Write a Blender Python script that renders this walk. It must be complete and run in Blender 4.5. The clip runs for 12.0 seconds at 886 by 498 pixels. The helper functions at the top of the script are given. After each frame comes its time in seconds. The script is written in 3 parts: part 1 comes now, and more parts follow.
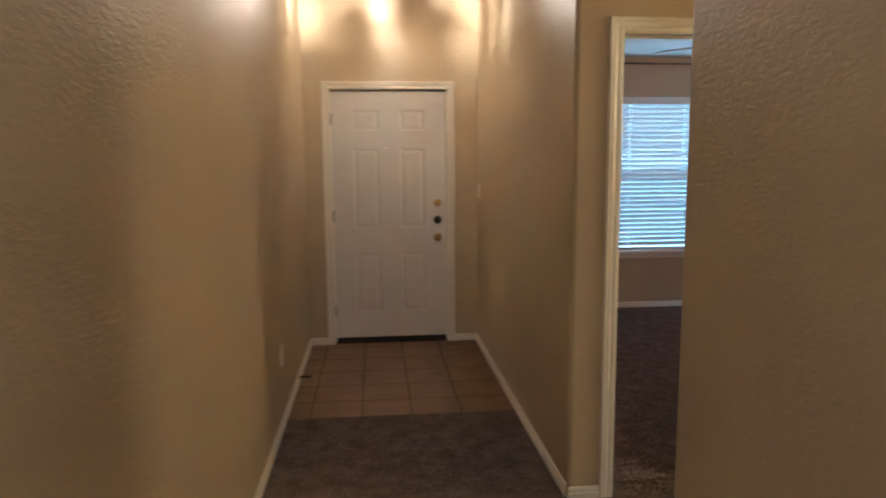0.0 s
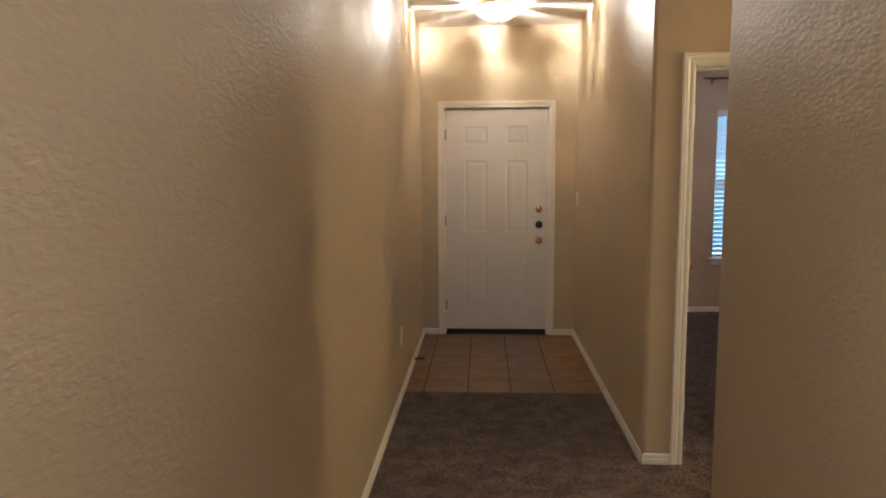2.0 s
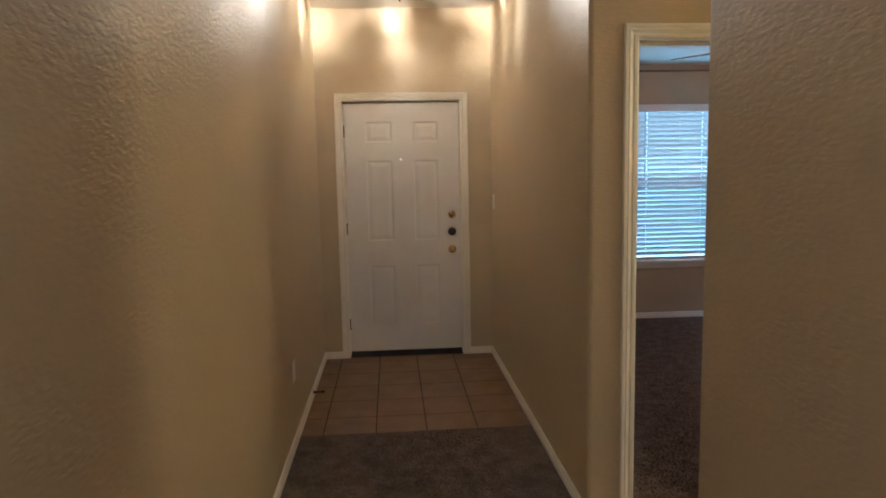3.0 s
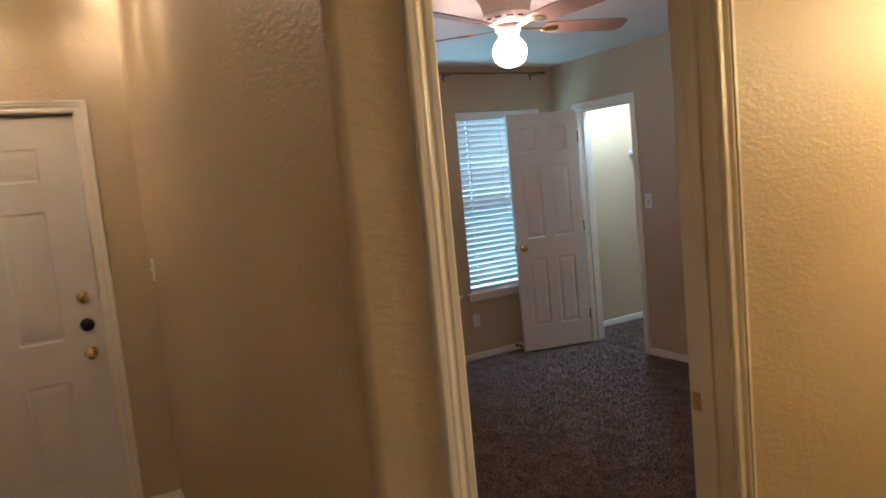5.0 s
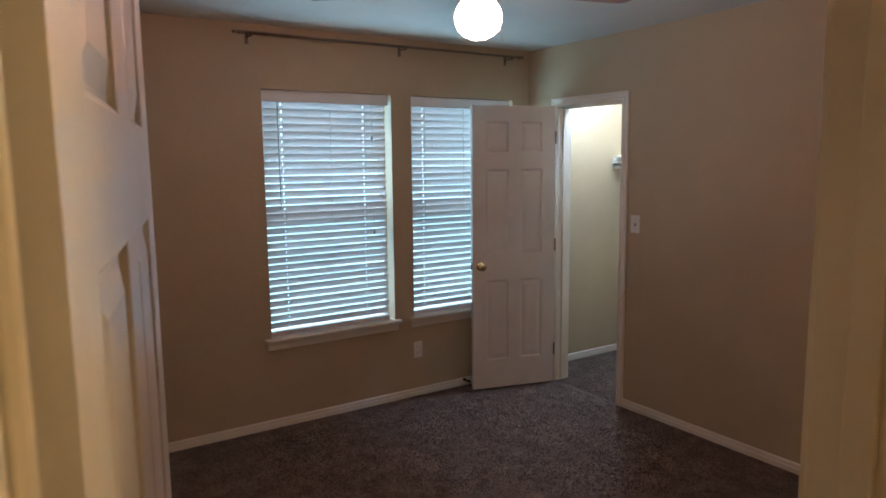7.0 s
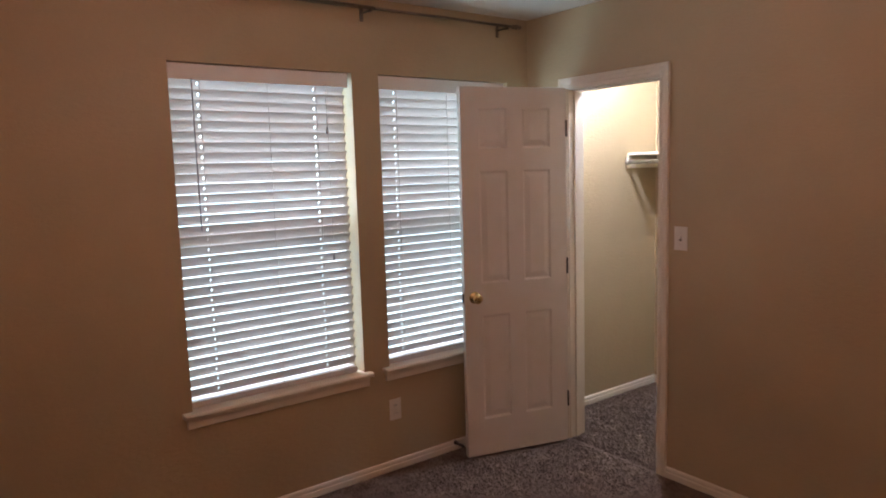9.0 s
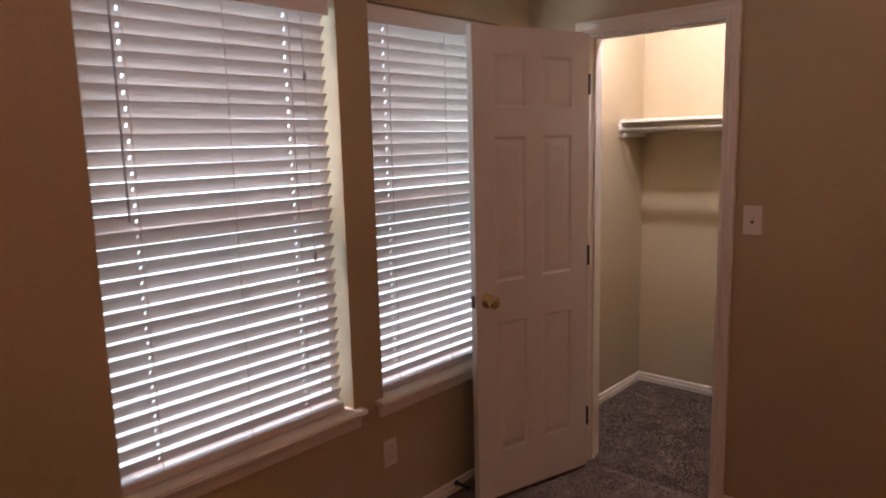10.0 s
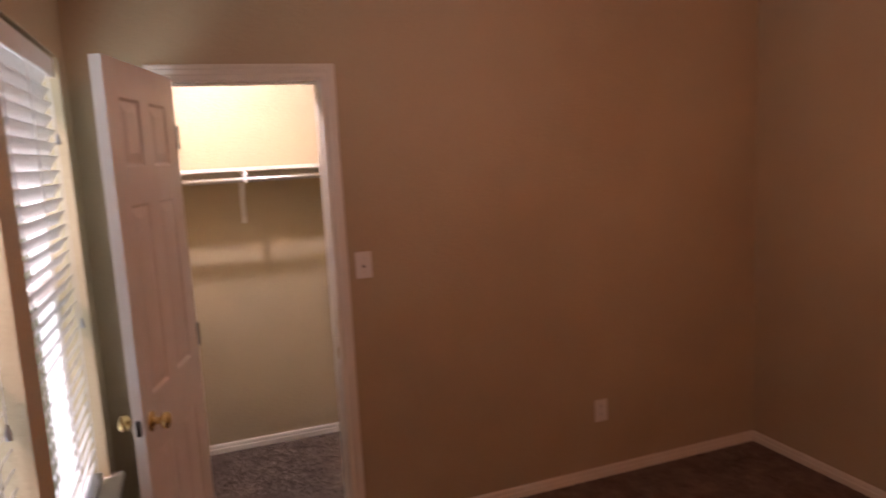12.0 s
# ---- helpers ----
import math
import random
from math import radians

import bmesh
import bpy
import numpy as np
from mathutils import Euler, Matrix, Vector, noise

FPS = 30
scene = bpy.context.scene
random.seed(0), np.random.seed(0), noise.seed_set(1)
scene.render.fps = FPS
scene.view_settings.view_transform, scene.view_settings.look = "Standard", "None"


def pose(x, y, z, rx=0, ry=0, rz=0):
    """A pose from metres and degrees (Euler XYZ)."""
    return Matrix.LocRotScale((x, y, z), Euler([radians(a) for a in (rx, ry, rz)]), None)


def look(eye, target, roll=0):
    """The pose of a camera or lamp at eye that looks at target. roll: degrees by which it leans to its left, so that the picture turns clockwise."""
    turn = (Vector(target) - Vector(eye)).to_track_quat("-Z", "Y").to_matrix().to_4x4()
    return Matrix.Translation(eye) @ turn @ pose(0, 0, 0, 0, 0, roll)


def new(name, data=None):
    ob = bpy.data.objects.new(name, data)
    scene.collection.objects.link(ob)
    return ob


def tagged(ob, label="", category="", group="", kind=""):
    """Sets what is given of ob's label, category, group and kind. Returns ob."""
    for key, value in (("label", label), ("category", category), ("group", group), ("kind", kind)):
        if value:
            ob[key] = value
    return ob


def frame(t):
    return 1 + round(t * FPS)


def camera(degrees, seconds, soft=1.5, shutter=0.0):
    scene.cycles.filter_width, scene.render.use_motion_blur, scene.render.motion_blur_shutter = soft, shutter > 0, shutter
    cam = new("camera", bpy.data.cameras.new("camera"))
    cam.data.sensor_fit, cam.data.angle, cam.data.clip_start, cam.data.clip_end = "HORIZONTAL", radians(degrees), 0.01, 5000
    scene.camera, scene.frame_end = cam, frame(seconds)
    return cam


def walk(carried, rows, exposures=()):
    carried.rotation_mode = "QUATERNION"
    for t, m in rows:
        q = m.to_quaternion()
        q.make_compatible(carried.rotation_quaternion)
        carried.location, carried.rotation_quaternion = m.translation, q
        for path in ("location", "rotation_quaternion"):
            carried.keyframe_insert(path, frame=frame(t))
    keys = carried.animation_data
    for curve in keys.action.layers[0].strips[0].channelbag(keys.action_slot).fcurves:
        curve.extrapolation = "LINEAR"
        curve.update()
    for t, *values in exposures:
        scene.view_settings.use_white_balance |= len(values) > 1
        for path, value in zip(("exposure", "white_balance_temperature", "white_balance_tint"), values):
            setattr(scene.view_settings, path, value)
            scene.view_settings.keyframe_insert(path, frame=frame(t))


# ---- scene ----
cam = camera(66.2, 12.0, soft=1.8, shutter=0.4)
PATH = [
    (0, (0.173, -0.09, 1.499), (0.37, 1.883, 1.237), -0.4),
    (0.5, (0.245, -0.432, 1.526), (0.069, 1.545, 1.28), -0.4),
    (1, (0.226, -0.652, 1.529), (-0.09, 1.314, 1.342), -1.3),
    (1.5, (0.202, -0.779, 1.535), (-0.007, 1.197, 1.31), -0.7),
    (2, (0.179, -0.729, 1.533), (0.061, 1.253, 1.293), -0.4),
    (2.5, (0.209, -0.397, 1.52), (0.225, 1.585, 1.252), -1.2),
    (3, (0.2, -0.029, 1.509), (0.347, 1.952, 1.276), -1.1),
    (3.2, (0.175, 0.17, 1.514), (0.368, 2.145, 1.27), -1.8),
    (3.5, (0.172, 0.462, 1.531), (0.576, 2.407, 1.304), -1.6),
    (3.7, (0.186, 0.615, 1.553), (0.721, 2.527, 1.318), -1.8),
    (5.3, (0.682, 1.832, 1.576), (1.712, 3.534, 1.374), -5.2),
    (5.5, (0.767, 1.956, 1.594), (1.795, 3.661, 1.396), -4.1),
    (6, (1.009, 2.217, 1.63), (2.031, 3.928, 1.462), -1.0),
    (6.2, (1.064, 2.288, 1.623), (2.106, 3.988, 1.464), -0.8),
    (6.5, (1.126, 2.342, 1.663), (2.195, 4.021, 1.467), -0.4),
    (8.3, (1.474, 2.89, 1.659), (2.598, 4.512, 1.335), -3.1),
    (8.5, (1.541, 3.024, 1.644), (2.687, 4.636, 1.351), -3.5),
    (9, (1.74, 3.432, 1.615), (2.92, 5.029, 1.378), -1.7),
    (9.5, (1.831, 3.972, 1.612), (3.028, 5.559, 1.391), -0.1),
    (9.7, (1.833, 4.211, 1.604), (3.1, 5.741, 1.368), -0.8),
    (10, (1.825, 4.524, 1.575), (3.298, 5.841, 1.265), -1.5),
    (10.5, (1.807, 5.047, 1.592), (3.433, 6.179, 1.318), -3.7),
    (11, (1.783, 5.423, 1.659), (3.661, 6.047, 1.372), -2.4),
    (11.2, (1.772, 5.607, 1.669), (3.731, 5.887, 1.382), -2.1),
    (11.5, (1.824, 5.857, 1.688), (3.792, 5.674, 1.384), -3.2),
    (11.8, (1.849, 6.053, 1.695), (3.759, 5.526, 1.422), -3.3),
    (12, (1.766, 6.058, 1.702), (3.626, 5.379, 1.423), -3.0),
]
EXPOSURES = [
    (0.0, 1.05, 4450, 5),
    (0.6, 1.1, 4500, 7),
    (1.2, 1.25, 4500, 7),
    (2.5, 1.15, 4250, 3),
    (3.0, 0.95, 4300, 3),
    (3.7, 1.0, 4500, 4),
    (5.3, 0.85, 4900, 8),
    (6.0, 0.80, 4750, 7),
    (6.7, 0.66, 4950, 9),
    (8.4, 0.85, 6300, 25),
    (9.0, 0.80, 6450, 29),
    (9.5, 0.6, 6900, 38),
    (10.0, 0.25, 7300, 45),
    (10.5, 0.6, 7600, 47),
    (11.0, 0.18, 7600, 44),
    (11.5, 0.05, 7700, 46),
    (12.0, 0.65, 7700, 52),
]
walk(cam, [(t, look(e, g, r)) for t, e, g, r in PATH], EXPOSURES)


# ---- world, sun and exposure ----
world = bpy.data.worlds.new("world")
scene.world = world
world.use_nodes = True
wn = world.node_tree
sky = wn.nodes.new("ShaderNodeTexSky")
sky.sky_type = "NISHITA"
sky.sun_disc = False
sky.sun_elevation = radians(54)
sky.sun_rotation = radians(340)
wn.nodes["Background"].inputs[1].default_value = 0.15
wn.links.new(sky.outputs[0], wn.nodes["Background"].inputs[0])

sun = new("sun", bpy.data.lights.new("sun", "SUN"))
sun.data.energy = 4.0
sun.data.angle = radians(0.5)
sun.data.color = (1.0, 0.97, 0.93)
SUN_EL, SUN_AZ = radians(54), radians(340)
sun_way = Vector((math.cos(SUN_EL) * math.sin(SUN_AZ), math.cos(SUN_EL) * math.cos(SUN_AZ), math.sin(SUN_EL)))
sun.matrix_world = look(sun_way * 20, (0, 0, 0))

for wx in (2.996, 4.023):
    win = new("window_daylight", bpy.data.lights.new("window_daylight", "AREA"))
    win.data.shape, win.data.size, win.data.size_y = "RECTANGLE", 0.86, 1.52
    win.data.energy, win.data.color = 10.5, (0.54, 0.89, 1.0)
    win.matrix_world = look((wx, 6.625, 1.325), (wx, 3.0, 1.325))

HALL_LAMP = (0.29, 4.60)
FAN = (2.724, 4.488)
CLOSET_LAMP = (5.05, 5.95)
# unseen lamp over the hall's back end, added to brighten the near walls
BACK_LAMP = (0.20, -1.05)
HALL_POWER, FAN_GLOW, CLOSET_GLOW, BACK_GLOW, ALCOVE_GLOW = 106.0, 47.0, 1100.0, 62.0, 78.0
WARM = (1.0, 0.68, 0.40)

# ---- heights and plan ----
ZH, ZB = 2.75, 2.46
YF, YD, YW = 5.40, 2.69, 6.44
XL, XR, XC = -0.37, 1.0, 4.625


# ---- materials ----
def node_mat(name, colour, rough=0.5, metal=0.0, spec=0.5):
    m = bpy.data.materials.new(name)
    m.use_nodes = True
    b = m.node_tree.nodes["Principled BSDF"]
    b.inputs["Base Color"].default_value = (*colour, 1)
    b.inputs["Roughness"].default_value = rough
    b.inputs["Metallic"].default_value = metal
    b.inputs["Specular IOR Level"].default_value = spec
    return m, m.node_tree, b


def coords(nt, scale=(1, 1, 1)):
    geo = nt.nodes.new("ShaderNodeNewGeometry")
    mp = nt.nodes.new("ShaderNodeMapping")
    mp.inputs["Scale"].default_value = scale
    nt.links.new(geo.outputs["Position"], mp.inputs["Vector"])
    return mp.outputs["Vector"]


def noise_node(nt, vec, scale, detail=4, rough=0.55):
    n = nt.nodes.new("ShaderNodeTexNoise")
    n.inputs["Scale"].default_value = scale
    n.inputs["Detail"].default_value = detail
    n.inputs["Roughness"].default_value = rough
    nt.links.new(vec, n.inputs["Vector"])
    return n.outputs["Fac"]


def ramp(nt, fac, stops):
    r = nt.nodes.new("ShaderNodeValToRGB")
    e = r.color_ramp.elements
    e[0].position, e[0].color = stops[0][0], (*stops[0][1], 1)
    e[1].position, e[1].color = stops[-1][0], (*stops[-1][1], 1)
    for p, c in stops[1:-1]:
        x = e.new(p)
        x.color = (*c, 1)
    nt.links.new(fac, r.inputs["Fac"])
    return r.outputs["Color"]


def mix(nt, fac, a, b, mode="MIX"):
    n = nt.nodes.new("ShaderNodeMix")
    n.data_type = "RGBA"
    n.blend_type = mode
    for sock, v in ((n.inputs[0], fac), (n.inputs[6], a), (n.inputs[7], b)):
        if isinstance(v, (int, float)):
            sock.default_value = v
        elif isinstance(v, tuple):
            sock.default_value = (*v, 1)
        else:
            nt.links.new(v, sock)
    return n.outputs[2]


def bump(nt, bsdf, heights, dist):
    prev = None
    for h, strength in heights:
        n = nt.nodes.new("ShaderNodeBump")
        n.inputs["Strength"].default_value = strength
        n.inputs["Distance"].default_value = dist
        nt.links.new(h, n.inputs["Height"])
        if prev is not None:
            nt.links.new(prev, n.inputs["Normal"])
        prev = n.outputs["Normal"]
    nt.links.new(prev, bsdf.inputs["Normal"])


def paint_wall(name, colour, rough, spec):
    m, nt, b = node_mat(name, colour, rough, 0, spec)
    v = coords(nt)
    big = noise_node(nt, v, 1.6, 3)
    fine = noise_node(nt, v, 140, 2)
    c = tuple(x * 0.93 for x in colour)
    d = tuple(min(1, x * 1.06) for x in colour)
    col = mix(nt, 0.25, ramp(nt, big, [(0.35, c), (0.65, d)]), ramp(nt, fine, [(0.3, c), (0.7, d)]))
    nt.links.new(col, b.inputs["Base Color"])
    # trowelled knock-down texture: flattened islands, drawn sideways by the knife
    wv = coords(nt, (0.62, 0.62, 1.3))
    isl = noise_node(nt, wv, 64, 3, 0.5)
    flat = ramp(nt, isl, [(0.42, (0, 0, 0)), (0.58, (1, 1, 1))])
    drag = noise_node(nt, wv, 21, 2, 0.5)
    peel = noise_node(nt, v, 170, 2)
    bump(nt, b, [(drag, 0.12), (flat, 0.18), (peel, 0.10)], 0.003)
    rr = ramp(nt, big, [(0.3, (rough - 0.05,) * 3), (0.7, (rough + 0.07,) * 3)])
    nt.links.new(rr, b.inputs["Roughness"])
    return m


def paint_trim(name, colour, rough=0.32, scratch=0.5):
    m, nt, b = node_mat(name, colour, rough)
    v = coords(nt)
    wear = noise_node(nt, v, 5, 4, 0.6)
    dirt = tuple(x * f for x, f in zip(colour, (0.95, 0.94, 0.91)))
    nt.links.new(ramp(nt, wear, [(0.3, dirt), (0.55, colour), (0.9, colour)]), b.inputs["Base Color"])
    fine = noise_node(nt, coords(nt, (1, 1, 0.12)), 160, 2)
    bump(nt, b, [(fine, 0.12 * scratch), (wear, 0.08)], 0.002)
    nt.links.new(ramp(nt, wear, [(0.3, (rough + 0.12,) * 3), (0.7, (rough,) * 3)]), b.inputs["Roughness"])
    return m


WALL = paint_wall("tan_wall_paint", (0.47, 0.375, 0.235), 0.50, 0.45)
CEIL_HALL = paint_wall("ceiling_paint", (0.70, 0.66, 0.58), 0.75, 0.3)
CEIL = CEIL_HALL
TRIM = paint_trim("white_trim_paint", (0.77, 0.72, 0.62))
DOOR = paint_trim("white_door_paint", (0.72, 0.69, 0.64), 0.36)
STEEL_DOOR = paint_trim("white_steel_door_paint", (0.70, 0.67, 0.63), 0.42)
PLASTIC = paint_trim("white_plastic", (0.78, 0.76, 0.72), 0.35, 0.1)
VINYL = paint_trim("white_vinyl", (0.80, 0.80, 0.78), 0.35, 0.1)


def metal(name, colour, rough):
    m, nt, b = node_mat(name, colour, rough, 1.0)
    n = noise_node(nt, coords(nt), 60, 3)
    nt.links.new(ramp(nt, n, [(0.3, tuple(x * 0.75 for x in colour)), (0.7, colour)]), b.inputs["Base Color"])
    nt.links.new(ramp(nt, n, [(0.3, (rough + 0.15,) * 3), (0.7, (rough,) * 3)]), b.inputs["Roughness"])
    return m


BRASS = metal("polished_brass", (0.80, 0.60, 0.28), 0.16)
BRONZE = metal("dark_bronze", (0.06, 0.05, 0.045), 0.35)
ROD = metal("brushed_bronze_rod", (0.26, 0.21, 0.17), 0.3)
CHROME = metal("steel", (0.6, 0.6, 0.6), 0.25)
RUBBER, _, _ = node_mat("black_rubber", (0.012, 0.011, 0.010), 0.7)
GREY_WAND, _, _ = node_mat("clear_grey_plastic", (0.36, 0.36, 0.37), 0.2)


def carpet_mat():
    m, nt, b = node_mat("brown_carpet", (0.11, 0.085, 0.068), 0.95, 0, 0.1)
    v = coords(nt)
    big = noise_node(nt, v, 8, 5, 0.7)
    geo = nt.nodes.new("ShaderNodeNewGeometry")
    tuft = ramp(nt, geo.outputs["Random Per Island"], [(0.0, (0.128, 0.094, 0.077)), (0.6, (0.162, 0.121, 0.099)), (1.0, (0.20, 0.154, 0.128))])
    worn = ramp(nt, big, [(0.34, (0.66, 0.66, 0.66)), (0.66, (1.22, 1.2, 1.18))])
    nt.links.new(mix(nt, 1.0, tuft, worn, "MULTIPLY"), b.inputs["Base Color"])
    bump(nt, b, [(noise_node(nt, v, 220, 2), 0.8)], 0.004)
    return m


CARPET = carpet_mat()


def tile_mat():
    m, nt, b = node_mat("brown_ceramic_tile", (0.30, 0.17, 0.10), 0.22)
    oi = nt.nodes.new("ShaderNodeObjectInfo")
    v = coords(nt)
    mott = noise_node(nt, v, 6, 3, 0.55)
    base = ramp(nt, mott, [(0.25, (0.128, 0.066, 0.028)), (0.5, (0.155, 0.083, 0.036)), (0.78, (0.190, 0.106, 0.048))])
    tone = ramp(nt, oi.outputs["Random"], [(0, (0.90, 0.89, 0.88)), (1, (1.06, 1.05, 1.04))])
    nt.links.new(mix(nt, 1.0, base, tone, "MULTIPLY"), b.inputs["Base Color"])
    bump(nt, b, [(noise_node(nt, v, 30, 3), 0.10)], 0.001)
    nt.links.new(ramp(nt, mott, [(0.3, (0.40,) * 3), (0.7, (0.33,) * 3)]), b.inputs["Roughness"])
    return m


TILE = tile_mat()
GROUT, gnt, gb = node_mat("dark_grout", (0.034, 0.022, 0.014), 0.95)
bump(gnt, gb, [(noise_node(gnt, coords(gnt), 200, 2), 0.5)], 0.002)


def blade_mat():
    m, nt, b = node_mat("light_wood_blade", (0.36, 0.24, 0.16), 0.4)
    n = noise_node(nt, coords(nt, (3, 30, 30)), 4, 5)
    nt.links.new(ramp(nt, n, [(0.3, (0.26, 0.17, 0.12)), (0.7, (0.38, 0.26, 0.185))]), b.inputs["Base Color"])
    return m


BLADE = blade_mat()


def slat_mat():
    m, nt, b = node_mat("white_blind_slat", (0.78, 0.77, 0.76), 0.4)
    n = noise_node(nt, coords(nt, (1, 8, 8)), 12, 3)
    nt.links.new(ramp(nt, n, [(0.3, (0.58, 0.55, 0.52)), (0.7, (0.65, 0.62, 0.59))]), b.inputs["Base Color"])
    return m


SLAT = slat_mat()


def glow_mat(name, colour, strength):
    m = bpy.data.materials.new(name)
    m.use_nodes = True
    nt = m.node_tree
    nt.nodes.remove(nt.nodes["Principled BSDF"])
    e = nt.nodes.new("ShaderNodeEmission")
    e.inputs[0].default_value = (*colour, 1)
    e.inputs[1].default_value = strength
    nt.links.new(e.outputs[0], nt.nodes["Material Output"].inputs[0])
    return m


GLOBE = glow_mat("lit_opal_glass", (1.0, 0.535, 0.345), FAN_GLOW)
BULB = glow_mat("lit_bulb", (0.76, 0.90, 1.0), CLOSET_GLOW)
UNSEEN_SCONCE = glow_mat("lit_unseen_sconce_glass", (1.0, 0.66, 0.27), ALCOVE_GLOW)
ADDED_BACK_BOWL = glow_mat("lit_added_bowl_glass", (1.0, 0.73, 0.46), BACK_GLOW)

GLASS, glnt, glb = node_mat("window_glass", (1, 1, 1), 0.02)
glb.inputs["Transmission Weight"].default_value = 1.0
glb.inputs["IOR"].default_value = 1.02


def cut_glass():
    """Pressed glass of a lamp shade: clear flutes between frosted ones, with a cut pattern."""
    m = bpy.data.materials.new("pressed_lamp_glass")
    m.use_nodes = True
    nt = m.node_tree
    b = nt.nodes["Principled BSDF"]
    b.inputs["Base Color"].default_value = (0.9, 0.86, 0.78, 1)
    b.inputs["Roughness"].default_value = 0.2
    tl = nt.nodes.new("ShaderNodeBsdfTranslucent")
    tl.inputs[0].default_value = (0.27, 0.245, 0.21, 1)
    tr = nt.nodes.new("ShaderNodeBsdfTransparent")
    m1, m2 = nt.nodes.new("ShaderNodeMixShader"), nt.nodes.new("ShaderNodeMixShader")
    m1.inputs[0].default_value = 0.8
    nt.links.new(b.outputs[0], m1.inputs[1])
    nt.links.new(tl.outputs[0], m1.inputs[2])
    tc = nt.nodes.new("ShaderNodeTexCoord")
    sep = nt.nodes.new("ShaderNodeSeparateXYZ")
    nt.links.new(tc.outputs["Object"], sep.inputs[0])
    at = nt.nodes.new("ShaderNodeMath")
    at.operation = "ARCTAN2"
    nt.links.new(sep.outputs[1], at.inputs[0])
    nt.links.new(sep.outputs[0], at.inputs[1])
    mu = nt.nodes.new("ShaderNodeMath")
    mu.operation = "MULTIPLY"
    mu.inputs[1].default_value = 9.0
    nt.links.new(at.outputs[0], mu.inputs[0])
    sn = nt.nodes.new("ShaderNodeMath")
    sn.operation = "SINE"
    nt.links.new(mu.outputs[0], sn.inputs[0])
    flute = ramp(nt, sn.outputs[0], [(0.25, (0, 0, 0)), (0.75, (1, 1, 1))])
    n = noise_node(nt, tc.outputs["Object"], 19, 2)
    spots = ramp(nt, n, [(0.46, (0.02, 0.02, 0.02)), (0.57, (0.95, 0.95, 0.95))])
    clear = mix(nt, 0.7, spots, mix(nt, 0.75, flute, spots, "MULTIPLY"))
    fr = nt.nodes.new("ShaderNodeMapRange")
    fr.inputs["From Min"].default_value, fr.inputs["From Max"].default_value = -0.114, -0.084
    fr.inputs["To Min"].default_value, fr.inputs["To Max"].default_value = 0.10, 1.0
    nt.links.new(sep.outputs[2], fr.inputs["Value"])
    clear = mix(nt, 1.0, clear, fr.outputs[0], "MULTIPLY")
    nt.links.new(clear, m2.inputs[0])
    nt.links.new(m1.outputs[0], m2.inputs[1])
    nt.links.new(tr.outputs[0], m2.inputs[2])
    nt.links.new(m2.outputs[0], nt.nodes["Material Output"].inputs[0])
    return m


CUT_GLASS = cut_glass()
GROUND, gdnt, gdb = node_mat("lawn_ground", (0.10, 0.13, 0.06), 0.9)
gdb_n = noise_node(gdnt, coords(gdnt), 3, 5)
gdnt.links.new(ramp(gdnt, gdb_n, [(0.3, (0.06, 0.10, 0.04)), (0.7, (0.14, 0.17, 0.08))]), gdb.inputs["Base Color"])


# ---- mesh helpers ----
def mesh_ob(name, bm, material, smooth=False):
    bmesh.ops.recalc_face_normals(bm, faces=bm.faces[:])
    me = bpy.data.meshes.new(name)
    bm.to_mesh(me)
    bm.free()
    me.materials.append(material)
    if smooth:
        for p in me.polygons:
            p.use_smooth = True
    return new(name, me)


def part(name, bm, material, parent, label="", smooth=False):
    ob = mesh_ob(name, bm, material, smooth)
    ob.parent = parent
    if label:
        tagged(ob, label)
    return ob


def thing(name, m, label, category, group="", kind=""):
    ob = new(name)
    ob.empty_display_size = 0.05
    ob.matrix_world = m
    return tagged(ob, label, category, group, kind)


def setting(name, bm, material, label, category, smooth=False):
    return tagged(mesh_ob(name, bm, material, smooth), label, category, kind="structure")


def add_box(bm, x0, y0, z0, x1, y1, z1, bevel=0.0):
    g = bmesh.ops.create_cube(bm, size=1)
    vs = g["verts"]
    for v in vs:
        v.co = Vector(((x0 + x1) / 2 + v.co.x * (x1 - x0), (y0 + y1) / 2 + v.co.y * (y1 - y0), (z0 + z1) / 2 + v.co.z * (z1 - z0)))
    if bevel:
        es = list({e for v in vs for e in v.link_edges})
        bmesh.ops.bevel(bm, geom=es, offset=bevel, segments=2, affect="EDGES", profile=0.5)
    return bm


def box(x0, y0, z0, x1, y1, z1, bevel=0.0):
    return add_box(bmesh.new(), x0, y0, z0, x1, y1, z1, bevel)


def add_prism(bm, pts, z0, z1):
    lo = [bm.verts.new((x, y, z0)) for x, y in pts]
    hi = [bm.verts.new((x, y, z1)) for x, y in pts]
    n = len(pts)
    for i in range(n):
        bm.faces.new((lo[i], lo[(i + 1) % n], hi[(i + 1) % n], hi[i]))
    bm.faces.new(lo[::-1])
    bm.faces.new(hi)
    return bm


def arc(cx, cy, r, a0, a1, n=8):
    return [(cx + r * math.cos(radians(a0 + (a1 - a0) * i / n)), cy + r * math.sin(radians(a0 + (a1 - a0) * i / n))) for i in range(n + 1)]


